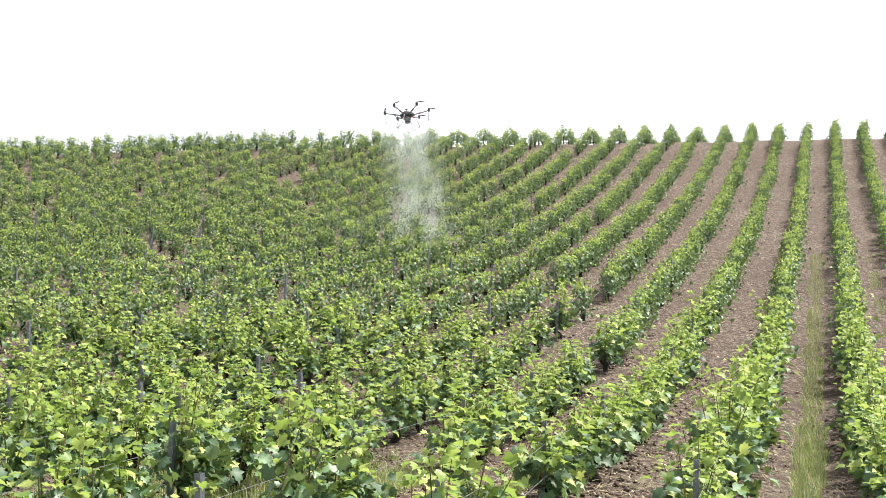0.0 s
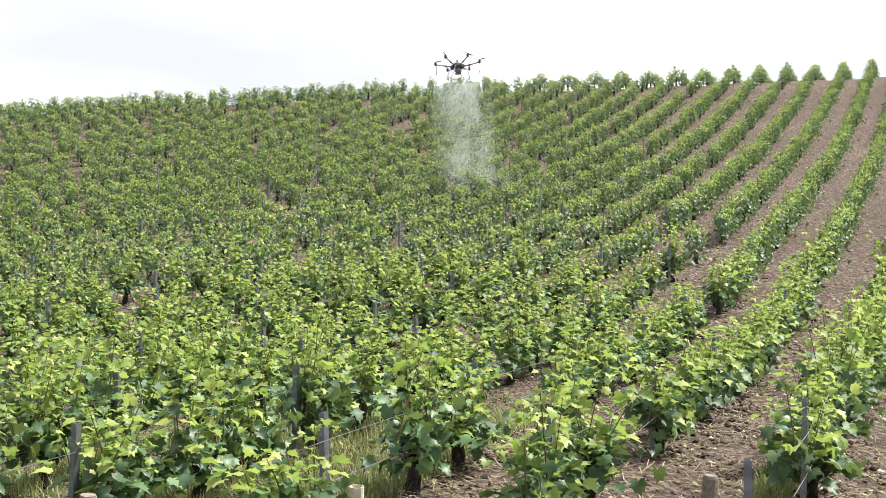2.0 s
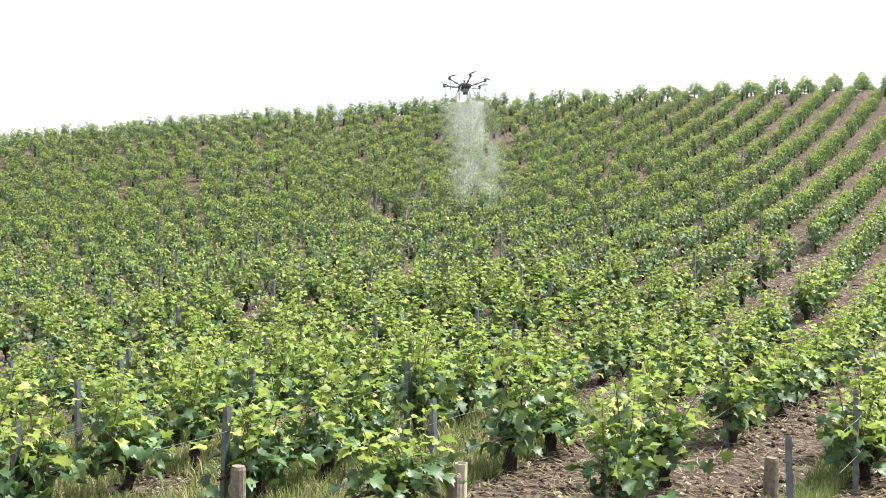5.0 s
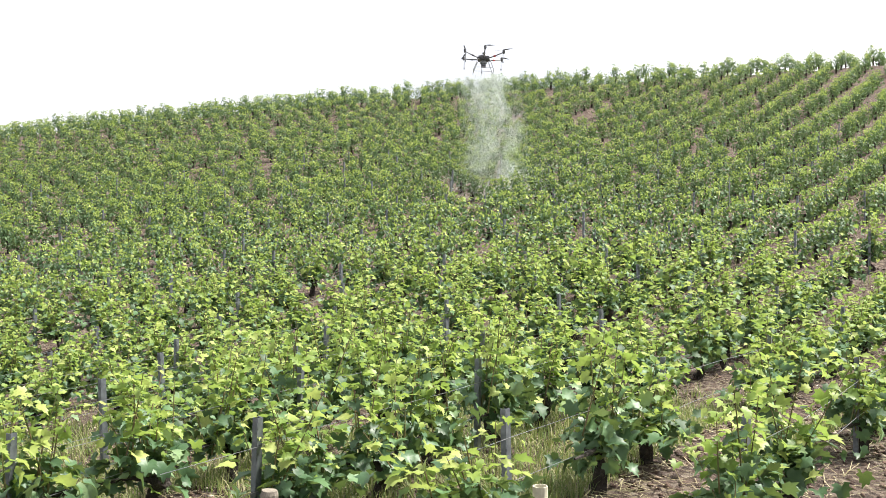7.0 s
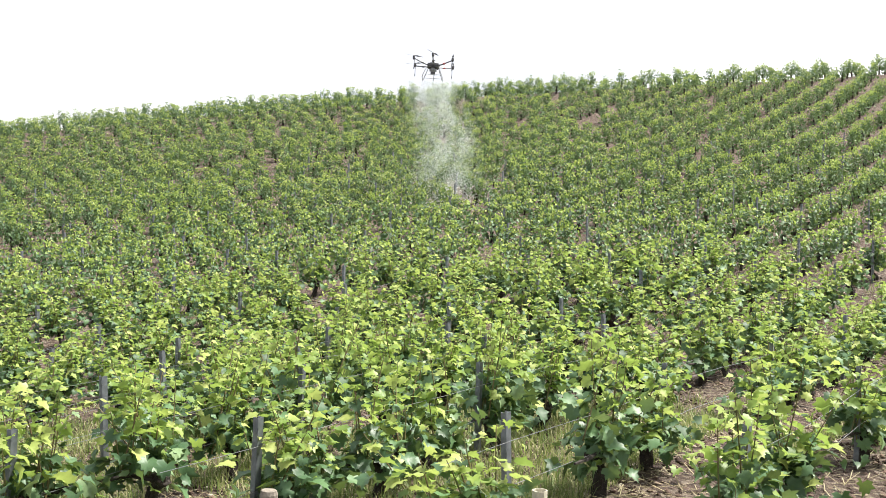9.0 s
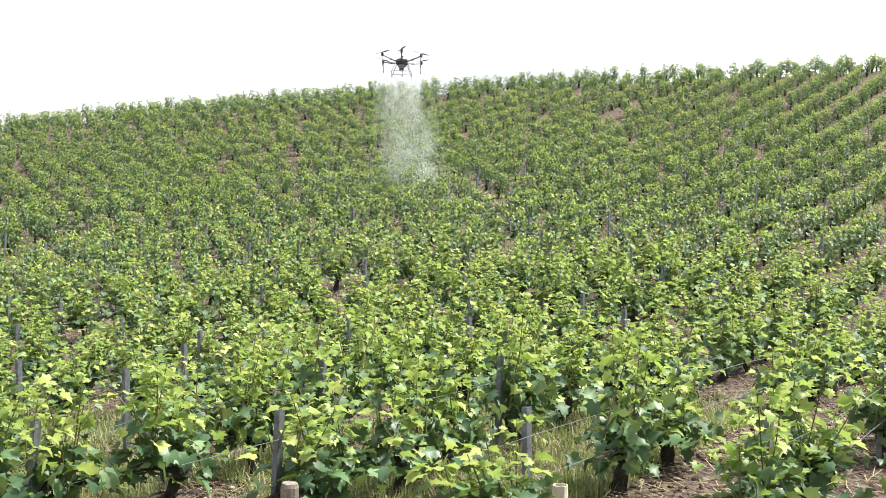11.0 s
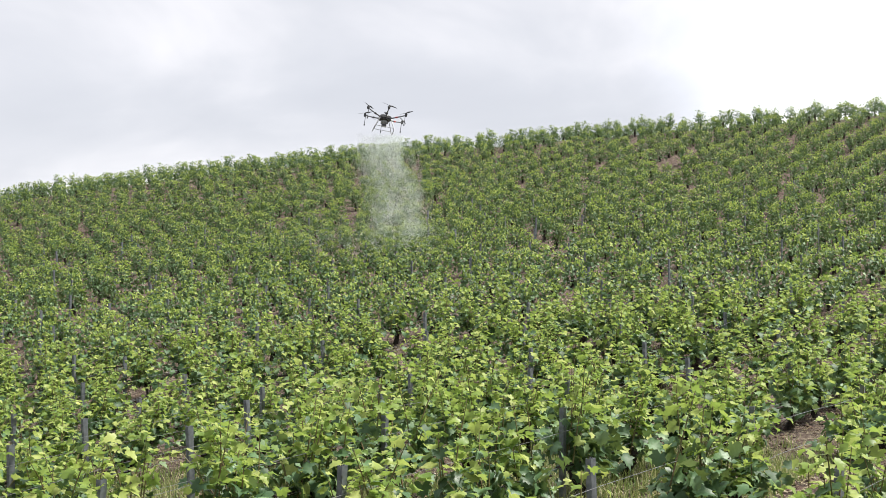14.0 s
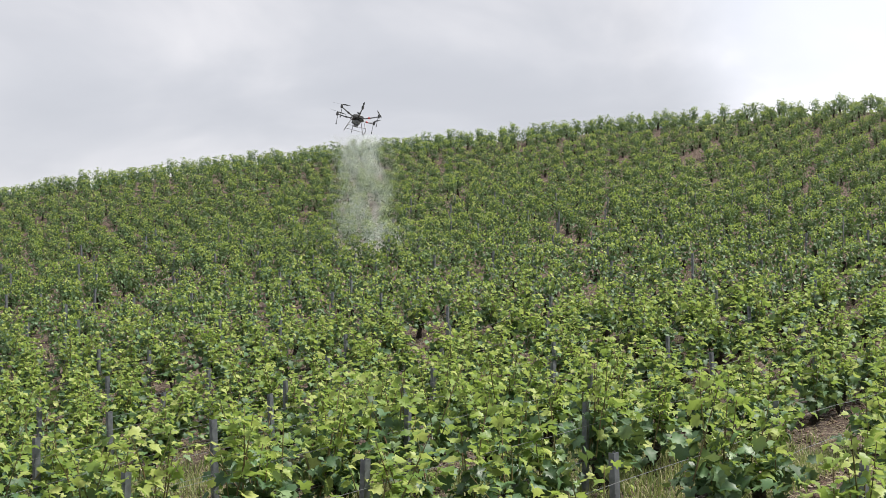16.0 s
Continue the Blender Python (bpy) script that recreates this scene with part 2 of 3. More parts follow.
def leaf_shape(kind):
    """Vertices and triangles of one grape leaf, 1 long, folded along its midrib: lobed (near) or simpler (far)."""
    if kind == "lobed":
        half = [(0.0, 0.06), (0.20, -0.13), (0.47, 0.00), (0.37, 0.20), (0.58, 0.44), (0.33, 0.50), (0.29, 0.75), (0.13, 0.72), (0.0, 0.95)]
    elif kind == "plain":
        half = [(0.0, 0.0), (0.48, 0.10), (0.42, 0.60), (0.0, 1.0)]
    else:
        half = [(0.0, 0.0), (0.52, 0.42), (0.0, 1.0)]
    rim = half + [(-x, y) for x, y in half[-2:0:-1]]
    pts = [(x, y - 0.1, 0.5 * abs(x) - 0.35 * y * y + (0.03 if i % 2 else -0.03)) for i, (x, y) in enumerate(rim)]
    n = len(pts)
    if kind == "kite":
        return np.array(pts), np.array([(0, 1, 2), (0, 2, 3)])
    pts.append((0, 0.3, 0.03))
    return np.array(pts), np.array([(i, (i + 1) % n, n) for i in range(n)])


SHAPES = {k: leaf_shape(k) for k in ("lobed", "plain", "kite")}


def leaf_turns(r, places, droop, loose=0.75):
    """How each leaf is turned: its tip hangs outwards from the vine's middle, its face looks up and out."""
    n = len(places)
    out = np.arctan2(places[:, 1] * 1.6, places[:, 0]) - np.pi / 2
    return out + r.normal(0, loose, n), r.normal(droop, 0.5, n), r.normal(0, 0.45, n)


def scatter_leaves(r, places, sizes, kind, droop, loose=0.75):
    """Leaves at the places, most of them facing up and out. Returns vertices and triangles."""
    sv, st = SHAPES[kind]
    n = len(places)
    az, tilt, roll = leaf_turns(r, places, droop, loose)
    ca, sa, ct, s_t, cr, sr = np.cos(az), np.sin(az), np.cos(tilt), np.sin(tilt), np.cos(roll), np.sin(roll)
    p = sv[None] * sizes[:, None, None]
    x = p[..., 0] * cr[:, None] - p[..., 2] * sr[:, None]
    z = p[..., 0] * sr[:, None] + p[..., 2] * cr[:, None]
    y = p[..., 1]
    y, z = y * ct[:, None] - z * s_t[:, None], y * s_t[:, None] + z * ct[:, None]
    x, y = x * ca[:, None] - y * sa[:, None], x * sa[:, None] + y * ca[:, None]
    v = np.stack([x, y, z], -1) + places[:, None]
    t = st[None] + (np.arange(n) * len(sv))[:, None, None]
    return v.reshape(-1, 3), t.reshape(-1, 3)


def shoot_lines(r, slim=1.0):
    """The green shoots of one vine, row along x: each a start, a lean and a length."""
    out = []
    for i in range(r.integers(8, 12)):
        x0 = r.uniform(-0.27, 0.27) * slim
        out.append((np.array([x0, r.normal(0, 0.03), 0.25 + r.uniform(-0.03, 0.07)]),
                    np.array([r.normal(0, 0.26), r.normal(0, 0.17), 1.0]), r.uniform(0.26, 0.72), r.normal(0, 0.08)))
    return out


def vine_leaves(r, many, fresh=0.44, slim=1.0, bulk=2.1, low=0.19, wide=0.10, grown=0.098):
    """Places, sizes and ages of a vine's leaves; grown is a full leaf's length."""
    places, sizes, young = [], [], []
    for start, way, length, bend in shoot_lines(r, slim):
        n = max(4, int(many * length / 0.55))
        for s in np.linspace(0.04, 1.0, n):
            p = start + way * (s * length) + np.array([bend * s * s, 0, 0])
            spread = 0.105 * (1 - 0.5 * s)
            p = p + np.array([r.normal(0, spread * 0.8), r.normal(0, spread), r.normal(0, 0.03)])
            places.append(p)
            sizes.append(grown * (1.0 - 0.52 * s) * r.uniform(0.55, 1.35))
            young.append(s + r.normal(0, 0.18) > fresh)
    for _ in range(int(many * bulk)):
        places.append(np.array([r.normal(0, 0.19 * slim), r.normal(0, wide), r.uniform(low, 0.46)]))
        sizes.append(grown * r.uniform(0.6, 1.15))
        young.append(r.random() < 0.06)
    return np.array(places), np.array(sizes), np.array(young)


def tube(bm, pts, radii, sides=6):
    """A closed tube through the points."""
    rings = []
    for i, (p, r) in enumerate(zip(pts, radii)):
        p = Vector(p)
        d = (Vector(pts[min(i + 1, len(pts) - 1)]) - Vector(pts[max(i - 1, 0)])).normalized()
        a = d.orthogonal().normalized()
        if i and a.dot(last) < 0:
            a = -a
        a = (last - d * last.dot(d)).normalized() if i else a
        last = a
        b = d.cross(a)
        rings.append([bm.verts.new(p + (a * math.cos(k * 2 * math.pi / sides) + b * math.sin(k * 2 * math.pi / sides)) * r) for k in range(sides)])
    for r0, r1 in zip(rings, rings[1:]):
        for k in range(sides):
            bm.faces.new((r0[k], r0[(k + 1) % sides], r1[(k + 1) % sides], r1[k]))
    bm.faces.new(rings[0][::-1])
    bm.faces.new(rings[-1])


def box(bm, size, m):
    bmesh.ops.create_cube(bm, size=1.0, matrix=m @ Matrix.Diagonal((*size, 1)))


LEAF_MESHES = {}


def one_leaf(name, size, young):
    """A single leaf's mesh, shared by all leaves of its size."""
    key = (round(size * 50), young)
    if key not in LEAF_MESHES:
        v, t = SHAPES["lobed"]
        LEAF_MESHES[key] = tri_mesh(name, v * (key[0] / 50), t, [YOUNG_ONE if young else LEAF_ONE])
    return LEAF_MESHES[key]


def make_vine(seed, apart=False):
    """One vine with its gnarled trunk, its arm along the wire, green shoots and leaves; row along x."""
    r = np.random.default_rng(seed)
    vine = tagged(new("grapevine"), "leafy grapevine with gnarled dark trunk in stony soil", "grapevine", "vines in rows")
    bm = bmesh.new()
    lean = r.normal(0, 0.010, 2)
    pts = [(0, 0, -0.08)] + [(lean[0] * i + r.normal(0, 0.012), lean[1] * i + r.normal(0, 0.012), 0.064 * i) for i in range(1, 5)]
    tube(bm, pts, [0.046, 0.037, 0.034, 0.036, 0.046], 8)
    bmesh.ops.create_icosphere(bm, subdivisions=2, radius=0.055, matrix=Matrix.Translation(pts[-1]))
    for v in bm.verts:
        v.co += Vector((r.normal(0, 0.008), r.normal(0, 0.008), r.normal(0, 0.004)))
    part("trunk", bm, BARK, vine, "gnarled dark bark")
    head = pts[-1]
    bm = bmesh.new()
    for side in (-1, 1):
        tube(bm, [head, (head[0] + side * 0.12, r.normal(0, 0.01), 0.29), (side * 0.3, r.normal(0, 0.015), 0.30), (side * 0.42, 0, 0.30)], [0.022, 0.016, 0.012, 0.007], 5)
    part("arm", bm, BARK, vine)
    r2 = np.random.default_rng(seed + 500)
    for start, way, length, bend in shoot_lines(r2):
        bm = bmesh.new()
        tube(bm, [start + way * (s * length) + np.array([bend * s * s, 0, 0]) for s in (0, 0.35, 0.7, 1.0)], [0.005, 0.0045, 0.0035, 0.002], 4)
        part("shoot", bm, SHOOT, vine, "reddish-green young shoot")
    places, sizes, young = vine_leaves(np.random.default_rng(seed + 500), 22 if apart else 24)
    for name, pick, mat, label in (("leaves", ~young, LEAF, "dark green lobed leaves"), ("young_leaves", young, YOUNG, "bright yellow-green young leaves")):
        droop = -0.4 if name == "leaves" else 0.05
        if apart:
            turns = zip(*leaf_turns(r, places[pick], droop, 1.5))
            for p, size, (az, tilt, roll) in zip(places[pick], sizes[pick] * 1.08, turns):
                ob = new("young_leaf" if mat is YOUNG else "leaf", one_leaf("leaf", size, mat is YOUNG))
                ob.parent = vine
                ob.matrix_basis = Matrix.Translation(p) @ Matrix.Rotation(az, 4, "Z") @ Matrix.Rotation(tilt, 4, "X") @ Matrix.Rotation(roll, 4, "Y")
            continue
        v, t = scatter_leaves(r, places[pick], sizes[pick], "lobed", droop, 1.5)
        ob = new(name, tri_mesh(name, v, t, [mat]))
        ob.parent = vine
        tagged(ob, label, kind="stuff")
    return vine


def row_start(k):
    """Where row k begins, along the row, at the track's edge."""
    v = ROW_SHIFT + SPACING * k
    return (6.05 - v * RV[1]) / RU[1]


NEAR = 22.0
near_spots, far_spots = [], []
# stretches of rows (row, from, to) where many vines are missing and the soil shows
GAPS = [(25, 21, 26), (24, 22, 28), (23, 25, 29), (23, 32, 35), (12, 22, 27), (13, 22, 25), (13, 28, 31), (16, 43, 48), (13, 48, 51), (9, 20, 22), (18, 17, 20), (4, 6.2, 7.2)]
# stretches with no vine at all, round the first posts
CLEAR = [(2, 5.5, 6.3), (3, 4.7, 5.5), (5, 5.9, 6.9)]
for k in range(-6, 50):
    v0 = ROW_SHIFT + SPACING * k
    u = row_start(k) + rng.uniform(0.05, 0.5)
    while u < 90:
        x, y = uv(u, v0 + rng.normal(0, 0.03))
        r = math.hypot(x, y)
        bare = any(k == g and a < u < b for g, a, b in GAPS) and rng.random() < 0.4
        bare = bare or any(k == g and a < u < b for g, a, b in CLEAR)
        if not bare and r < CREST + 8.5 and in_view(x, y, 60 / max(r, 5) / 3) and rng.random() > (0.09 if r < 12 else 0.05):
            (near_spots if r < NEAR else far_spots).append((x, y, rng.random()))
        u += 0.88 + rng.normal(0, 0.07)

ROW_ANGLE = 90 - math.degrees(ROWS_TURN)
near_spots.sort(key=lambda p: math.hypot(p[0], p[1]))
FRONT = 13
variants = [make_vine(11 + 3 * i) for i in range(10)]
for i, (x, y, q) in enumerate(near_spots):
    m = pose(x, y, float(ground_z(x, y)), 0, 0, ROW_ANGLE + (180 if q > 0.5 else 0) + (q * 97 % 1 - 0.5) * 16)
    if i < FRONT:
        make_vine(211 + 3 * i, True).matrix_basis = m @ Matrix.Diagonal((1.06, 1.12, 0.88 + 0.22 * (i * 0.37 % 1), 1))
    elif i < FRONT + len(variants):
        j = i - FRONT
        variants[j].matrix_basis = m @ Matrix.Diagonal((1.02 + 0.03 * (j % 5), 1.14, 0.85 + 0.24 * (j * 0.37 % 1), 1))
    else:
        copy_thing(variants[int(q * 1009) % len(variants)], m)


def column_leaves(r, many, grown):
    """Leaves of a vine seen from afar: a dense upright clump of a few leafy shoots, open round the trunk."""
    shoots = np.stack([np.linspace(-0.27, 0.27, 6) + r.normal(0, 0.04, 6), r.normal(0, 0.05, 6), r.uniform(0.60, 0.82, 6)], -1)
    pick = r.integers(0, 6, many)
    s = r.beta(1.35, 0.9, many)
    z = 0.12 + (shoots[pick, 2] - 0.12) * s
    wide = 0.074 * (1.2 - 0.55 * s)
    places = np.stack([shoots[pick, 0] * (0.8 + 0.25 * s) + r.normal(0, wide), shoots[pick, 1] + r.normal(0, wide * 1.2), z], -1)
    # real young tip leaves, kept few: lit tops and shaded flanks put into colour
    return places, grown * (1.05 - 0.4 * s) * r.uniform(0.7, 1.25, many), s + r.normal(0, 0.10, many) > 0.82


def far_vines():
    """The vines higher up the slope, joined: trunks and leaves."""
    vs, ts, ms, base = [], [], [], 0
    kinds = {}
    for kind, many, grown in (("plain", 210, 0.080), ("kite", 300, 0.076)):
        for i in range(10):
            r = np.random.default_rng(900 + i)
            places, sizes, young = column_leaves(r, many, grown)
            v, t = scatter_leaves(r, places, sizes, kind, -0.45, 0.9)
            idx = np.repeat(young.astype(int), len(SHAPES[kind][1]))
            a = np.arange(5) * 2 * np.pi / 5
            tv = np.concatenate([np.stack([0.045 * np.cos(a), 0.045 * np.sin(a), a * 0 - 0.05], -1), np.stack([0.05 * np.cos(a) + 0.03, 0.04 * np.sin(a), a * 0 + 0.28], -1)])
            tt = [(j, (j + 1) % 5, 5 + (j + 1) % 5) for j in range(5)] + [(j, 5 + (j + 1) % 5, 5 + j) for j in range(5)]
            kinds[kind, i] = (np.concatenate([v, tv]), np.concatenate([t, np.array(tt) + len(v)]), np.concatenate([idx, np.full(10, 2)]))
    for x, y, q in far_spots:
        v, t, mi = kinds["plain" if math.hypot(x, y) < 30 else "kite", int(q * 991) % 10]
        a = radians(ROW_ANGLE + (180 if q > 0.5 else 0) + (q * 97 % 1 - 0.5) * 14)
        s = 0.88 + 0.20 * math.sqrt(q * 53 % 1)
        w = np.stack([v[:, 0] * math.cos(a) - v[:, 1] * math.sin(a) + x, v[:, 0] * math.sin(a) + v[:, 1] * math.cos(a) + y, v[:, 2] * s + float(ground_z(x, y))], -1)
        vs.append(w)
        ts.append(t + base)
        ms.append(mi)
        base += len(v)
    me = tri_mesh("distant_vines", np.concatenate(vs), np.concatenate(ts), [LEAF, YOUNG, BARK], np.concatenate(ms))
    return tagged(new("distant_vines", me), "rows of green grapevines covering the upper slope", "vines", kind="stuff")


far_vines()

# ---------------------------------------------------------------- posts and wires


def make_post():
    post = tagged(new("trellis_post"), "grey galvanised steel trellis post among the vines", "post", "trellis posts")
    bm = bmesh.new()
    box(bm, (0.046, 0.004, 1.02), pose(0, 0, 0.21))
    for s in (-1, 1):
        box(bm, (0.004, 0.030, 1.02), pose(s * 0.023, 0.015, 0.21))
        box(bm, (0.011, 0.004, 1.02), pose(s * 0.0185, 0.030, 0.21))
    part("profile", bm, STEEL, post)
    for h in (0.32, 0.50, 0.66):
        bm = bmesh.new()
        tube(bm, [(-0.021, -0.004, h), (-0.033, -0.006, h + 0.012), (-0.033, -0.006, h + 0.03)], [0.003] * 3, 5)
        part("hook", bm, STEEL, post)
    return post


FIRST_POSTS = {0: (5.4, 7.59, 10.70), 1: (6.22, 8.85, 11.5, 14.24), 2: (5.96, 8.32), 3: (5.29, 7.8, 10.05), 4: (4.66, 7.3, 10.1, 12.91), 5: (3.9, 6.56, 8.88), 6: (3.4, 5.9), 7: (2.6, 5.2, 7.61, 9.95)}
post_spots = []
for k in range(-6, 50):
    v0 = ROW_SHIFT + SPACING * k
    us = list(FIRST_POSTS.get(k, (row_start(k),)))
    while us[-1] < 85:
        us.append(us[-1] + 2.75 + rng.uniform(-0.25, 0.25))
    for u in us:
        x, y = uv(u, v0)
        r = math.hypot(x, y)
        if r < CREST and in_view(x, y, 2):
            post_spots.append((x, y, u, k, r))
post_spots.sort(key=lambda p: p[4])
first_post = make_post()
for i, (x, y, u, k, r) in enumerate(post_spots[:300]):
    m = pose(x, y, float(ground_z(x, y)), rng.normal(0, 1.3), rng.normal(0, 1.5), ROW_ANGLE + rng.normal(0, 8))
    if i == 0:
        first_post.matrix_basis = m
    else:
        copy_thing(first_post, m)


def make_wire(k, height):
    v0 = ROW_SHIFT + SPACING * k
    bm = bmesh.new()
    u, pts = row_start(k), []
    while u < 30:
        x, y = uv(u, v0)
        if math.hypot(x, y) < 27 and in_view(x, y, 6):
            pts.append((x - 0.03 * RV[0], y - 0.03 * RV[1], float(ground_z(x, y)) + height + 0.01 * math.sin(u * 2.3)))
        u += 0.7
    if len(pts) > 3:
        tube(bm, pts, [0.0018] * len(pts), 4)
        ob = part("trellis_wire", bm, WIRE)
        tagged(ob, "thin galvanised wire strung along the vine row", "wire", "trellis wires")
    else:
        bm.free()


for k in range(-3, 16):
    for h in (0.33, 0.57):
        make_wire(k, h)


def make_end_post(x, y, tall, tilt):
    bm = bmesh.new()
    tube(bm, [(0, 0, -0.2), (0, 0, 0.1), (0.003, 0, tall - 0.02), (0.004, 0, tall)], [0.05, 0.05, 0.047, 0.040], 12)
    ob = part("end_post", bm, WOOD)
    tagged(ob, "weathered round wooden stub post at a row's end", "post", "row end posts")
    ob.matrix_basis = pose(x, y, float(ground_z(x, y)), tilt, 0, 0)


for x, y, tall, tilt in ((-0.90, 6.45, 0.38, 4), (0.46, 6.45, 0.27, -3), (2.69, 7.0, 0.25, 3)):
    make_end_post(x, y, tall, tilt)


def make_sleeve(x, y, tall, tilt):
    """An open tube round a young vine's foot."""
    bm = bmesh.new()
    rings = []
    for radius, z in ((0.040, -0.03), (0.042, tall), (0.037, tall), (0.036, 0.02)):
        rings.append([bm.verts.new((radius * math.cos(a * math.pi / 6), radius * math.sin(a * math.pi / 6), z)) for a in range(12)])
    for p, q in zip(rings, rings[1:]):
        for a in range(12):
            bm.faces.new((p[a], p[(a + 1) % 12], q[(a + 1) % 12], q[a]))
    ob = part("vine_sleeve", bm, TUBE)
    tagged(ob, "pale plastic sleeve round a young vine's foot", "vine sleeve", "vine sleeves")
    ob.matrix_basis = pose(x, y, float(ground_z(x, y)), tilt, 0, 0)


for x, y, tall, tilt in ((0.53, 6.80, 0.28, 3), (4.05, 8.25, 0.30, -4), (5.6, 11.6, 0.28, 2)):
    make_sleeve(x, y, tall, tilt)

# ---------------------------------------------------------------- stones, straw and grass


def strew(name, label, category, count, reach, mat, maker, seed, where=None):
    r = np.random.default_rng(seed)
    vs, ts, base = [], [], 0
    made = 0
    while made < count:
        a, d = radians(r.uniform(-27, 36)), 6.0 + (reach - 6.0) * r.random() ** 1.15
        x, y = d * math.sin(a), d * math.cos(a)
        v = x * RV[0] + y * RV[1]
        w = ((v - ROW_SHIFT) / SPACING) % 1.0
        if where and not where(x, y, v, w, r):
            continue
        pv, pt = maker(r)
        vs.append(pv + np.array([x, y, float(ground_z(x, y)) + 0.035 * math.cos(2 * math.pi * w)]))
        ts.append(pt + base)
        base += len(pv)
        made += 1
    return tagged(new(name, tri_mesh(name, np.concatenate(vs), np.concatenate(ts), [mat])), label, category, kind="stuff")


OCTA = np.array([(0, 2, 4), (2, 1, 4), (1, 3, 4), (3, 0, 4), (2, 0, 5), (1, 2, 5), (3, 1, 5), (0, 3, 5)])


def chip(r):
    s = 0.009 + 0.034 * r.random() ** 2
    v = np.array([(1, 0, 0), (-1, 0, 0), (0, 1, 0), (0, -1, 0), (0, 0, 0.55), (0, 0, -0.5)]) * s * r.uniform(0.55, 1.4, (6, 1))
    a = r.uniform(0, 6.3)
    c, q = math.cos(a), math.sin(a)
    return np.stack([v[:, 0] * c - v[:, 1] * q, v[:, 0] * q + v[:, 1] * c, v[:, 2]], -1), OCTA


def clod(r):
    v, t = chip(r)
    return v * r.uniform(0.6, 1.1, (6, 3)) * np.array([1, 1, 1.7]), t


def stalk(r):
    n, a, h = r.uniform(0.06, 0.26), r.uniform(0, 6.3), r.uniform(0.005, 0.035)
    d, e = np.array([math.cos(a), math.sin(a), r.normal(0, 0.12)]) * n, np.array([-math.sin(a), math.cos(a), 0]) * r.uniform(0.003, 0.008)
    return np.array([-d - e, -d + e, d + e, d - e]) / 2 + np.array([0, 0, h]), np.array([(0, 2, 1), (0, 3, 2)])


def blade(r):
    h, a, b = r.uniform(0.03, 0.15), r.uniform(0, 6.3), r.normal(0, 0.09)
    e = np.array([math.cos(a), math.sin(a), 0]) * 0.0035
    f = np.array([-math.sin(a), math.cos(a), 0]) * b
    return np.array([-e, e, f * 0.35 + e * 0.8 + [0, 0, h * 0.6], f * 0.35 - e * 0.8 + [0, 0, h * 0.6], f + [0, 0, h]]), np.array([(0, 1, 2), (0, 2, 3), (3, 2, 4)])


strew("stones", "pale limestone chips scattered over the soil", "stones", 22000, 42, STONE, chip, 3)
strew("clods", "crumbled reddish-brown clods between the vine rows", "soil clods", 14000, 20, CLOD, clod, 6)
strew("straw", "dry straw and cut shoots on the soil", "straw", 42000, 34, STRAW, stalk, 4)


def grass_strip(x, y, v, w, r):
    k = math.floor((v - ROW_SHIFT) / SPACING)
    wild = noise.noise((x * 0.8, y * 0.8, 5))
    if k == -1:
        return abs(w - 0.5) < 0.12 + 0.10 * wild and r.random() < 0.9
    if k == 0:
        return abs(w - 0.2) < 0.12 and wild > -0.25
    if k in (1, -2):
        return abs(w - 0.45) < 0.10 and wild > 0.1
    return noise.noise((x * 0.9, y * 0.9, 9)) > (-0.2 if y < 12 else 0.25) and r.random() < (0.6 if y < 12 else 0.2)


strew("grass", "thin green and dry grass between the vine rows", "grass", 66000, 34, GRASS, blade, 5, grass_strip)


# ---------------------------------------------------------------- the spraying drone


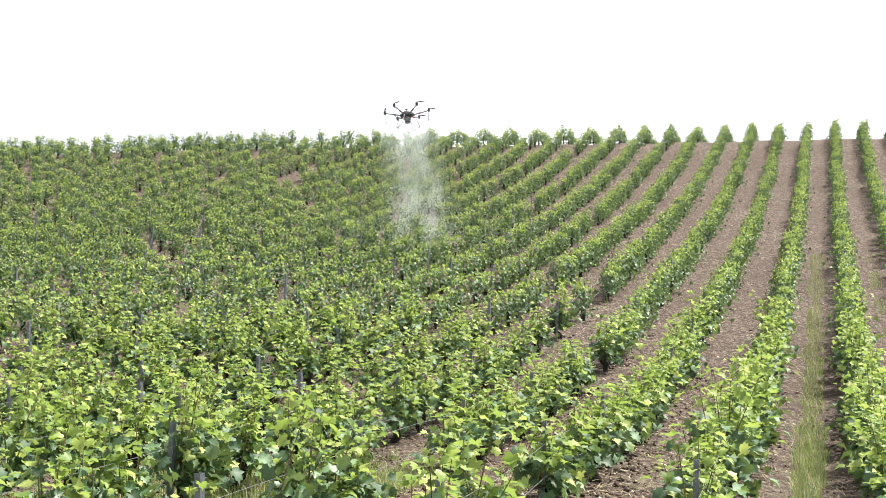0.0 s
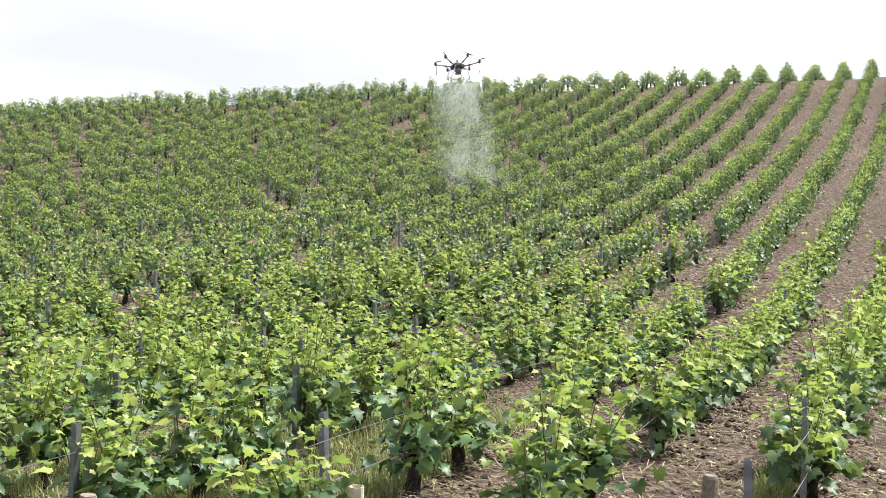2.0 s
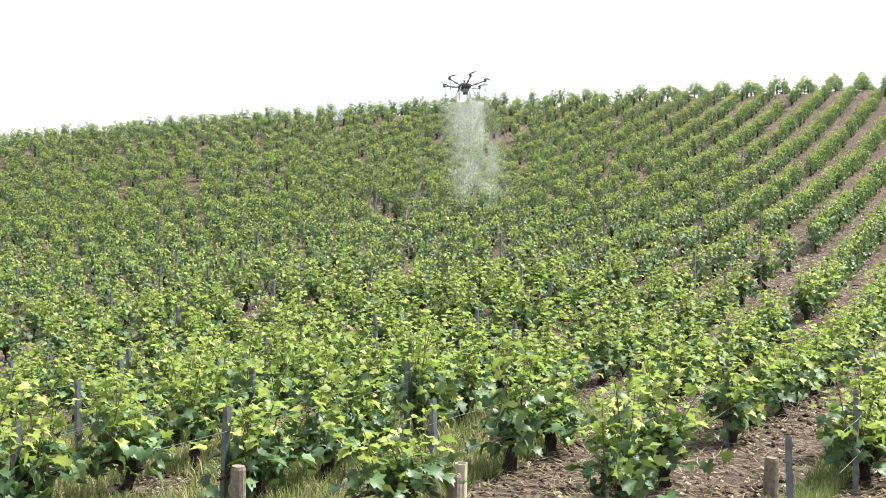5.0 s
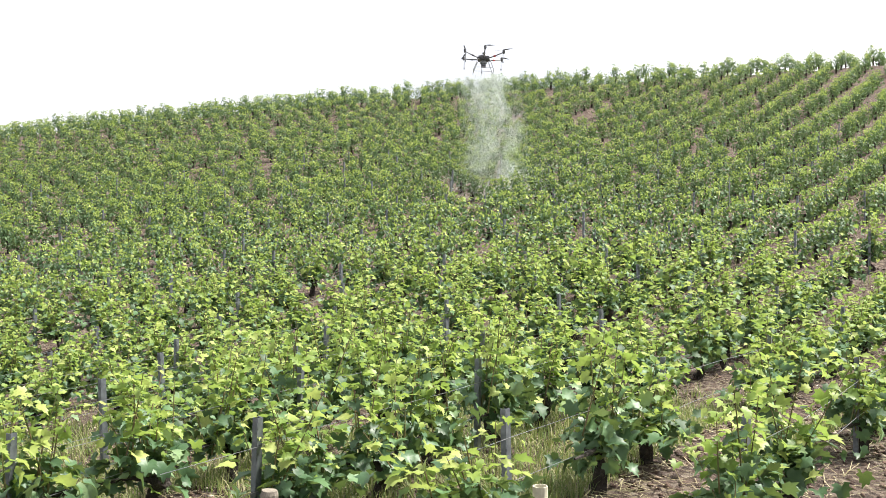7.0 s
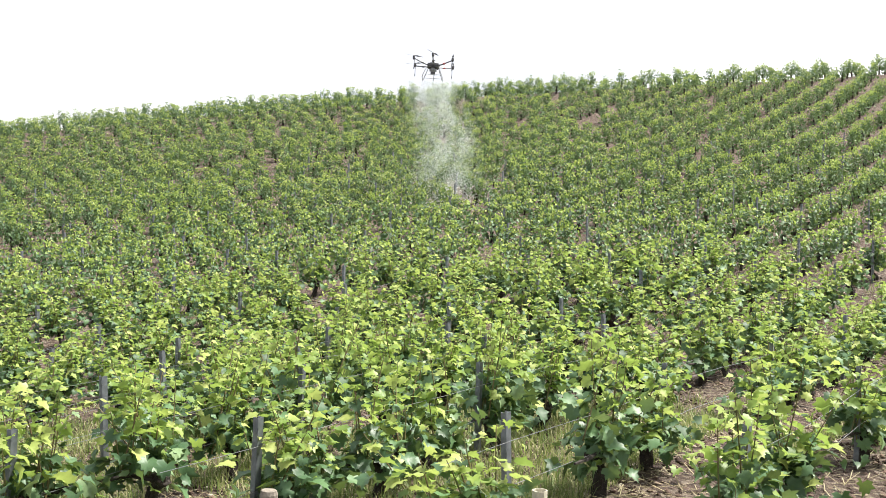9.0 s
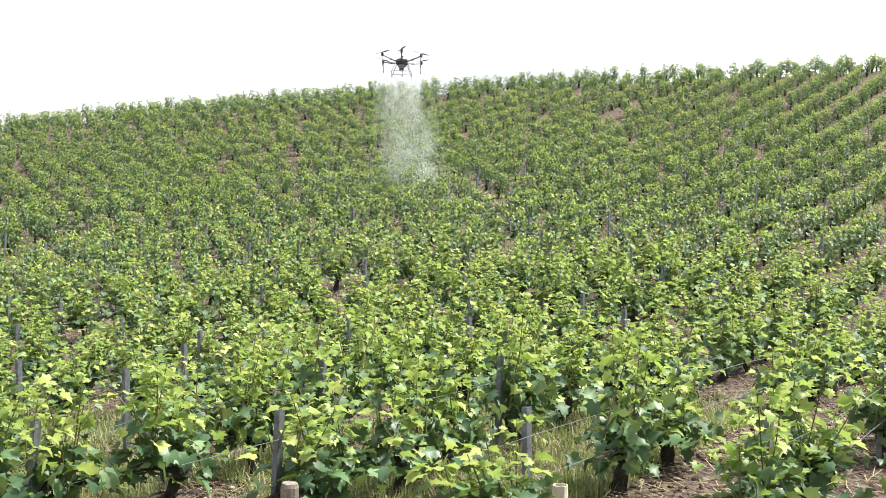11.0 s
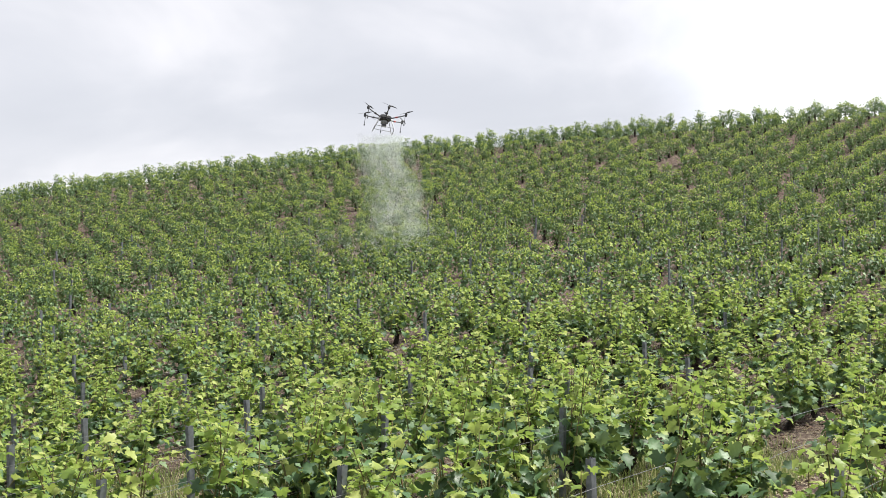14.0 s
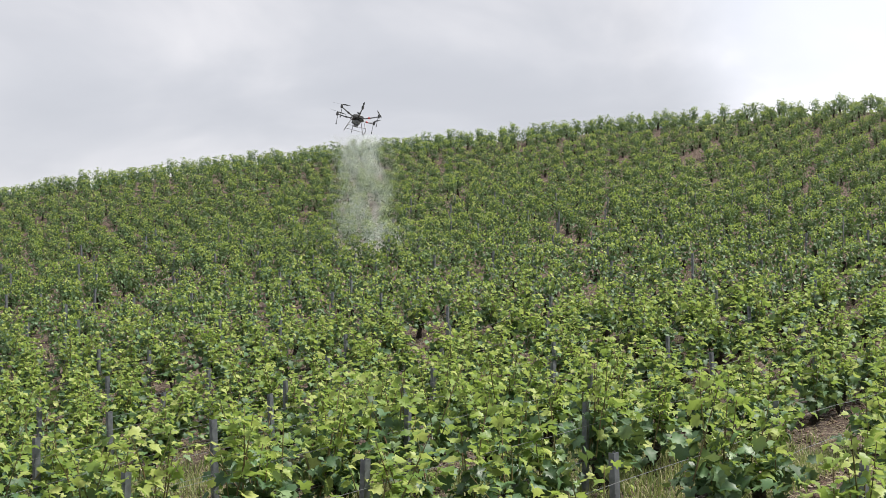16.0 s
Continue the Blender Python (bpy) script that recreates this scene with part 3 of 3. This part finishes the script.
def make_drone():
    drone = tagged(new("spraying_drone"), "dark six-armed agricultural drone with tank, hovering over vines", "drone")
    bm = bmesh.new()
    box(bm, (0.34, 0.30, 0.10), pose(0, 0, 0.02))
    bmesh.ops.bevel(bm, geom=bm.edges[:], offset=0.03, segments=2, affect="EDGES")
    body = part("body", bm, DARK, drone)
    bm = bmesh.new()
    bmesh.ops.create_uvsphere(bm, u_segments=16, v_segments=8, radius=0.13, matrix=pose(0, 0, 0.07) @ Matrix.Diagonal((1, 1, 0.5, 1)))
    part("canopy", bm, SHELL, drone)
    bm = bmesh.new()
    tube(bm, [(0, 0.02, 0.12), (0, 0.02, 0.19)], [0.012, 0.012], 8)
    bmesh.ops.create_uvsphere(bm, u_segments=12, v_segments=6, radius=0.04, matrix=pose(0, 0.02, 0.19) @ Matrix.Diagonal((1, 1, 0.4, 1)))
    part("antenna", bm, DARK, drone)
    bm = bmesh.new()
    box(bm, (0.19, 0.18, 0.14), pose(0, 0, -0.095))
    bmesh.ops.bevel(bm, geom=bm.edges[:], offset=0.045, segments=3, affect="EDGES")
    part("tank", bm, TANK, drone, "milky grey liquid tank")
    bm = bmesh.new()
    box(bm, (0.12, 0.10, 0.06), pose(0, 0, -0.185))
    part("pump", bm, DARK, drone)
    for s in (-1, 1):
        bm = bmesh.new()
        tube(bm, [(s * 0.15, -0.15, -0.02), (s * 0.26, -0.20, -0.315), (s * 0.27, -0.17, -0.34), (s * 0.27, 0.17, -0.34), (s * 0.26, 0.20, -0.315), (s * 0.15, 0.15, -0.02)], [0.011] * 6, 8)
        part("skid", bm, ALLOY, drone, "bent alloy landing skid")
    for y in (-0.16, 0.16):
        bm = bmesh.new()
        tube(bm, [(-0.25, y, -0.27), (0.25, y, -0.27)], [0.007, 0.007], 6)
        part("crossbar", bm, ALLOY, drone)
    props = []
    for i in range(6):
        a = radians(30 + 60 * i)
        reach, up = 0.60, 0.11
        c, s = math.cos(a), math.sin(a)
        bm = bmesh.new()
        tube(bm, [(0.16 * c, 0.14 * s, 0.02), (0.34 * c, 0.34 * s, 0.05), (reach * c, reach * s, up)], [0.019, 0.017, 0.015], 8)
        arm = part("arm", bm, CARBON, drone)
        bm = bmesh.new()
        tube(bm, [(0.31 * c, 0.31 * s, 0.046), (0.36 * c, 0.36 * s, 0.054)], [0.027, 0.027], 8)
        part("joint", bm, RED if i in (0, 5) else DARK, arm)
        bm = bmesh.new()
        tube(bm, [(reach * c, reach * s, up - 0.035), (reach * c, reach * s, up), (reach * c, reach * s, up + 0.05), (reach * c, reach * s, up + 0.06)], [0.025, 0.036, 0.036, 0.02], 10)
        part("motor", bm, DARK, arm)
        if i != 4:
            bm = bmesh.new()
            tube(bm, [(0.58 * c, 0.58 * s, 0.09), (0.58 * c, 0.58 * s, -0.14), (0.58 * c, 0.58 * s, -0.15), (0.58 * c, 0.58 * s, -0.19)], [0.007, 0.007, 0.017, 0.012], 6)
            part("nozzle", bm, DARK, arm)
        bm = bmesh.new()
        for w in (-1, 1):
            bm.faces.new([bm.verts.new((w * x, w * y, z)) for x, y, z in ((0.015, -0.012, 0.006), (0.09, -0.028, 0.010), (0.25, -0.010, 0.004), (0.255, 0.004, 0.002), (0.09, 0.022, -0.006), (0.015, 0.012, -0.004))])
        bmesh.ops.solidify(bm, geom=bm.faces[:], thickness=0.004)
        bmesh.ops.create_cone(bm, cap_ends=True, segments=8, radius1=0.022, radius2=0.016, depth=0.02, matrix=pose(0, 0, 0.0))
        prop = part("propeller", bm, CARBON, drone, "two-bladed dark propeller")
        props.append((prop, (reach * c, reach * s, up + 0.072), 1 if i % 2 else -1, 37 * i))
    return drone, props


drone, propellers = make_drone()


def make_mist():
    """The falling spray: pieces of fine droplets, one under another, drifting aside towards the vines."""
    mist = tagged(new("spray_mist"), "pale plume of fine spray falling from the drone", "spray mist")
    pieces = []
    r = np.random.default_rng(21)

    def cloud_of(name, p, low, high):
        turn = r.normal(0, 1, (len(p), 3, 3))
        turn /= np.linalg.norm(turn, axis=2, keepdims=True)
        v = (turn * r.uniform(low, high, len(p))[:, None, None] + p[:, None]).reshape(-1, 3)
        ob = new(name, tri_mesh(name, v, np.arange(len(v)).reshape(-1, 3), [MIST]))
        ob.parent = mist
        tagged(ob, kind="stuff")
        pieces.append(ob)
        return ob

    n = 520000
    f = r.beta(1.0, 1.05, n)
    h = -0.40 - 3.9 * f
    wide = 0.66 + 0.26 * f
    lane = r.choice([-0.8, -0.3, 0.25, 0.75], n)
    x = wide * np.clip(lane * 0.8 + r.normal(0, 0.26, n), -1.2, 1.2) + 0.06 + 0.62 * f
    y = r.normal(0, 0.32 + 0.2 * f, n)
    keep = np.array([noise.noise((a * 2.2, b * 1.2, c * 1.3)) + 0.6 * noise.noise((a * 6, b * 4, c * 4)) for a, b, c in zip(x, y, h)]) + r.normal(0, 0.22, n) > -0.22 + 0.35 * f
    owner = np.clip((f * 8 + r.normal(0, 0.6, n)).astype(int), 0, 7)
    for i in range(8):
        p = np.stack([x, y, h], -1)[keep & (owner == i)]
        cloud_of("droplets", p, 0.0034, 0.0058)
    n = 60000
    p = np.stack([r.normal(0.4, 1.5, n), r.normal(0, 0.7, n), -3.7 + r.normal(0, 0.45, n)], -1)
    tagged(cloud_of("drift", p, 0.004, 0.007), "thin drifting haze of spray at vine height")
    return mist, pieces


mist, mist_pieces = make_mist()

# seconds and place of the drone
FLIGHT = [
    (0, 6.86, 33.09, 6.16),
    (0.5, 6.57, 33.16, 6.12),
    (1, 6.10, 33.25, 6.08),
    (1.5, 5.65, 33.34, 6.02),
    (2, 5.29, 33.41, 6.00),
    (2.5, 4.83, 33.49, 5.94),
    (3, 4.42, 33.55, 5.88),
    (3.5, 4.00, 33.61, 5.84),
    (6, 1.92, 33.79, 5.88),
    (6.5, 1.52, 33.82, 5.84),
    (7, 1.09, 33.83, 5.88),
    (7.5, 0.67, 33.84, 5.85),
    (8, 0.32, 33.85, 5.82),
    (8.5, -0.02, 33.86, 5.79),
    (9, -0.42, 33.86, 5.75),
    (11.5, -2.22, 33.81, 5.65),
    (12, -2.57, 33.79, 5.63),
    (12.5, -2.84, 33.77, 5.62),
    (13, -3.14, 33.74, 5.60),
    (13.5, -3.50, 33.71, 5.62),
    (14, -3.82, 33.67, 5.60),
    (14.5, -4.21, 33.63, 5.60),
    (15, -4.58, 33.58, 5.58),
    (15.5, -4.89, 33.55, 5.52),
    (16, -5.17, 33.52, 5.44),
]


def motions():
    walk(drone, [(t, pose(x, y, z, -13, 1.5 + 1.5 * math.sin(t * 0.9) + 11 * min(1, max(0, (t - 12) / 2.5)), 8 + 10 * math.sin(t * 0.45 + 0.6))) for t, x, y, z in FLIGHT])
    walk(mist, [(t, pose(x, y, z, 0, 2.0 * min(1, max(0, (t - 8) / 3.5)), 0)) for t, x, y, z in FLIGHT])
    for i, ob in enumerate(mist_pieces):
        a = 0.02 + 0.012 * i
        walk(ob, [(0.4 * j, pose(a * math.sin(1.9 * j + i), 0.5 * a * math.cos(1.3 * j + 2 * i), 0.05 * math.sin(2.3 * j + 1.7 * i), 0, 2.0 * math.sin(0.9 * j + i), 0)) for j in range(41)])
    for prop, place, way, start in propellers:
        walk(prop, [(j / FPS, pose(*place, 0, 0, start + way * 71.0 * j)) for j in range(481)])


motions()
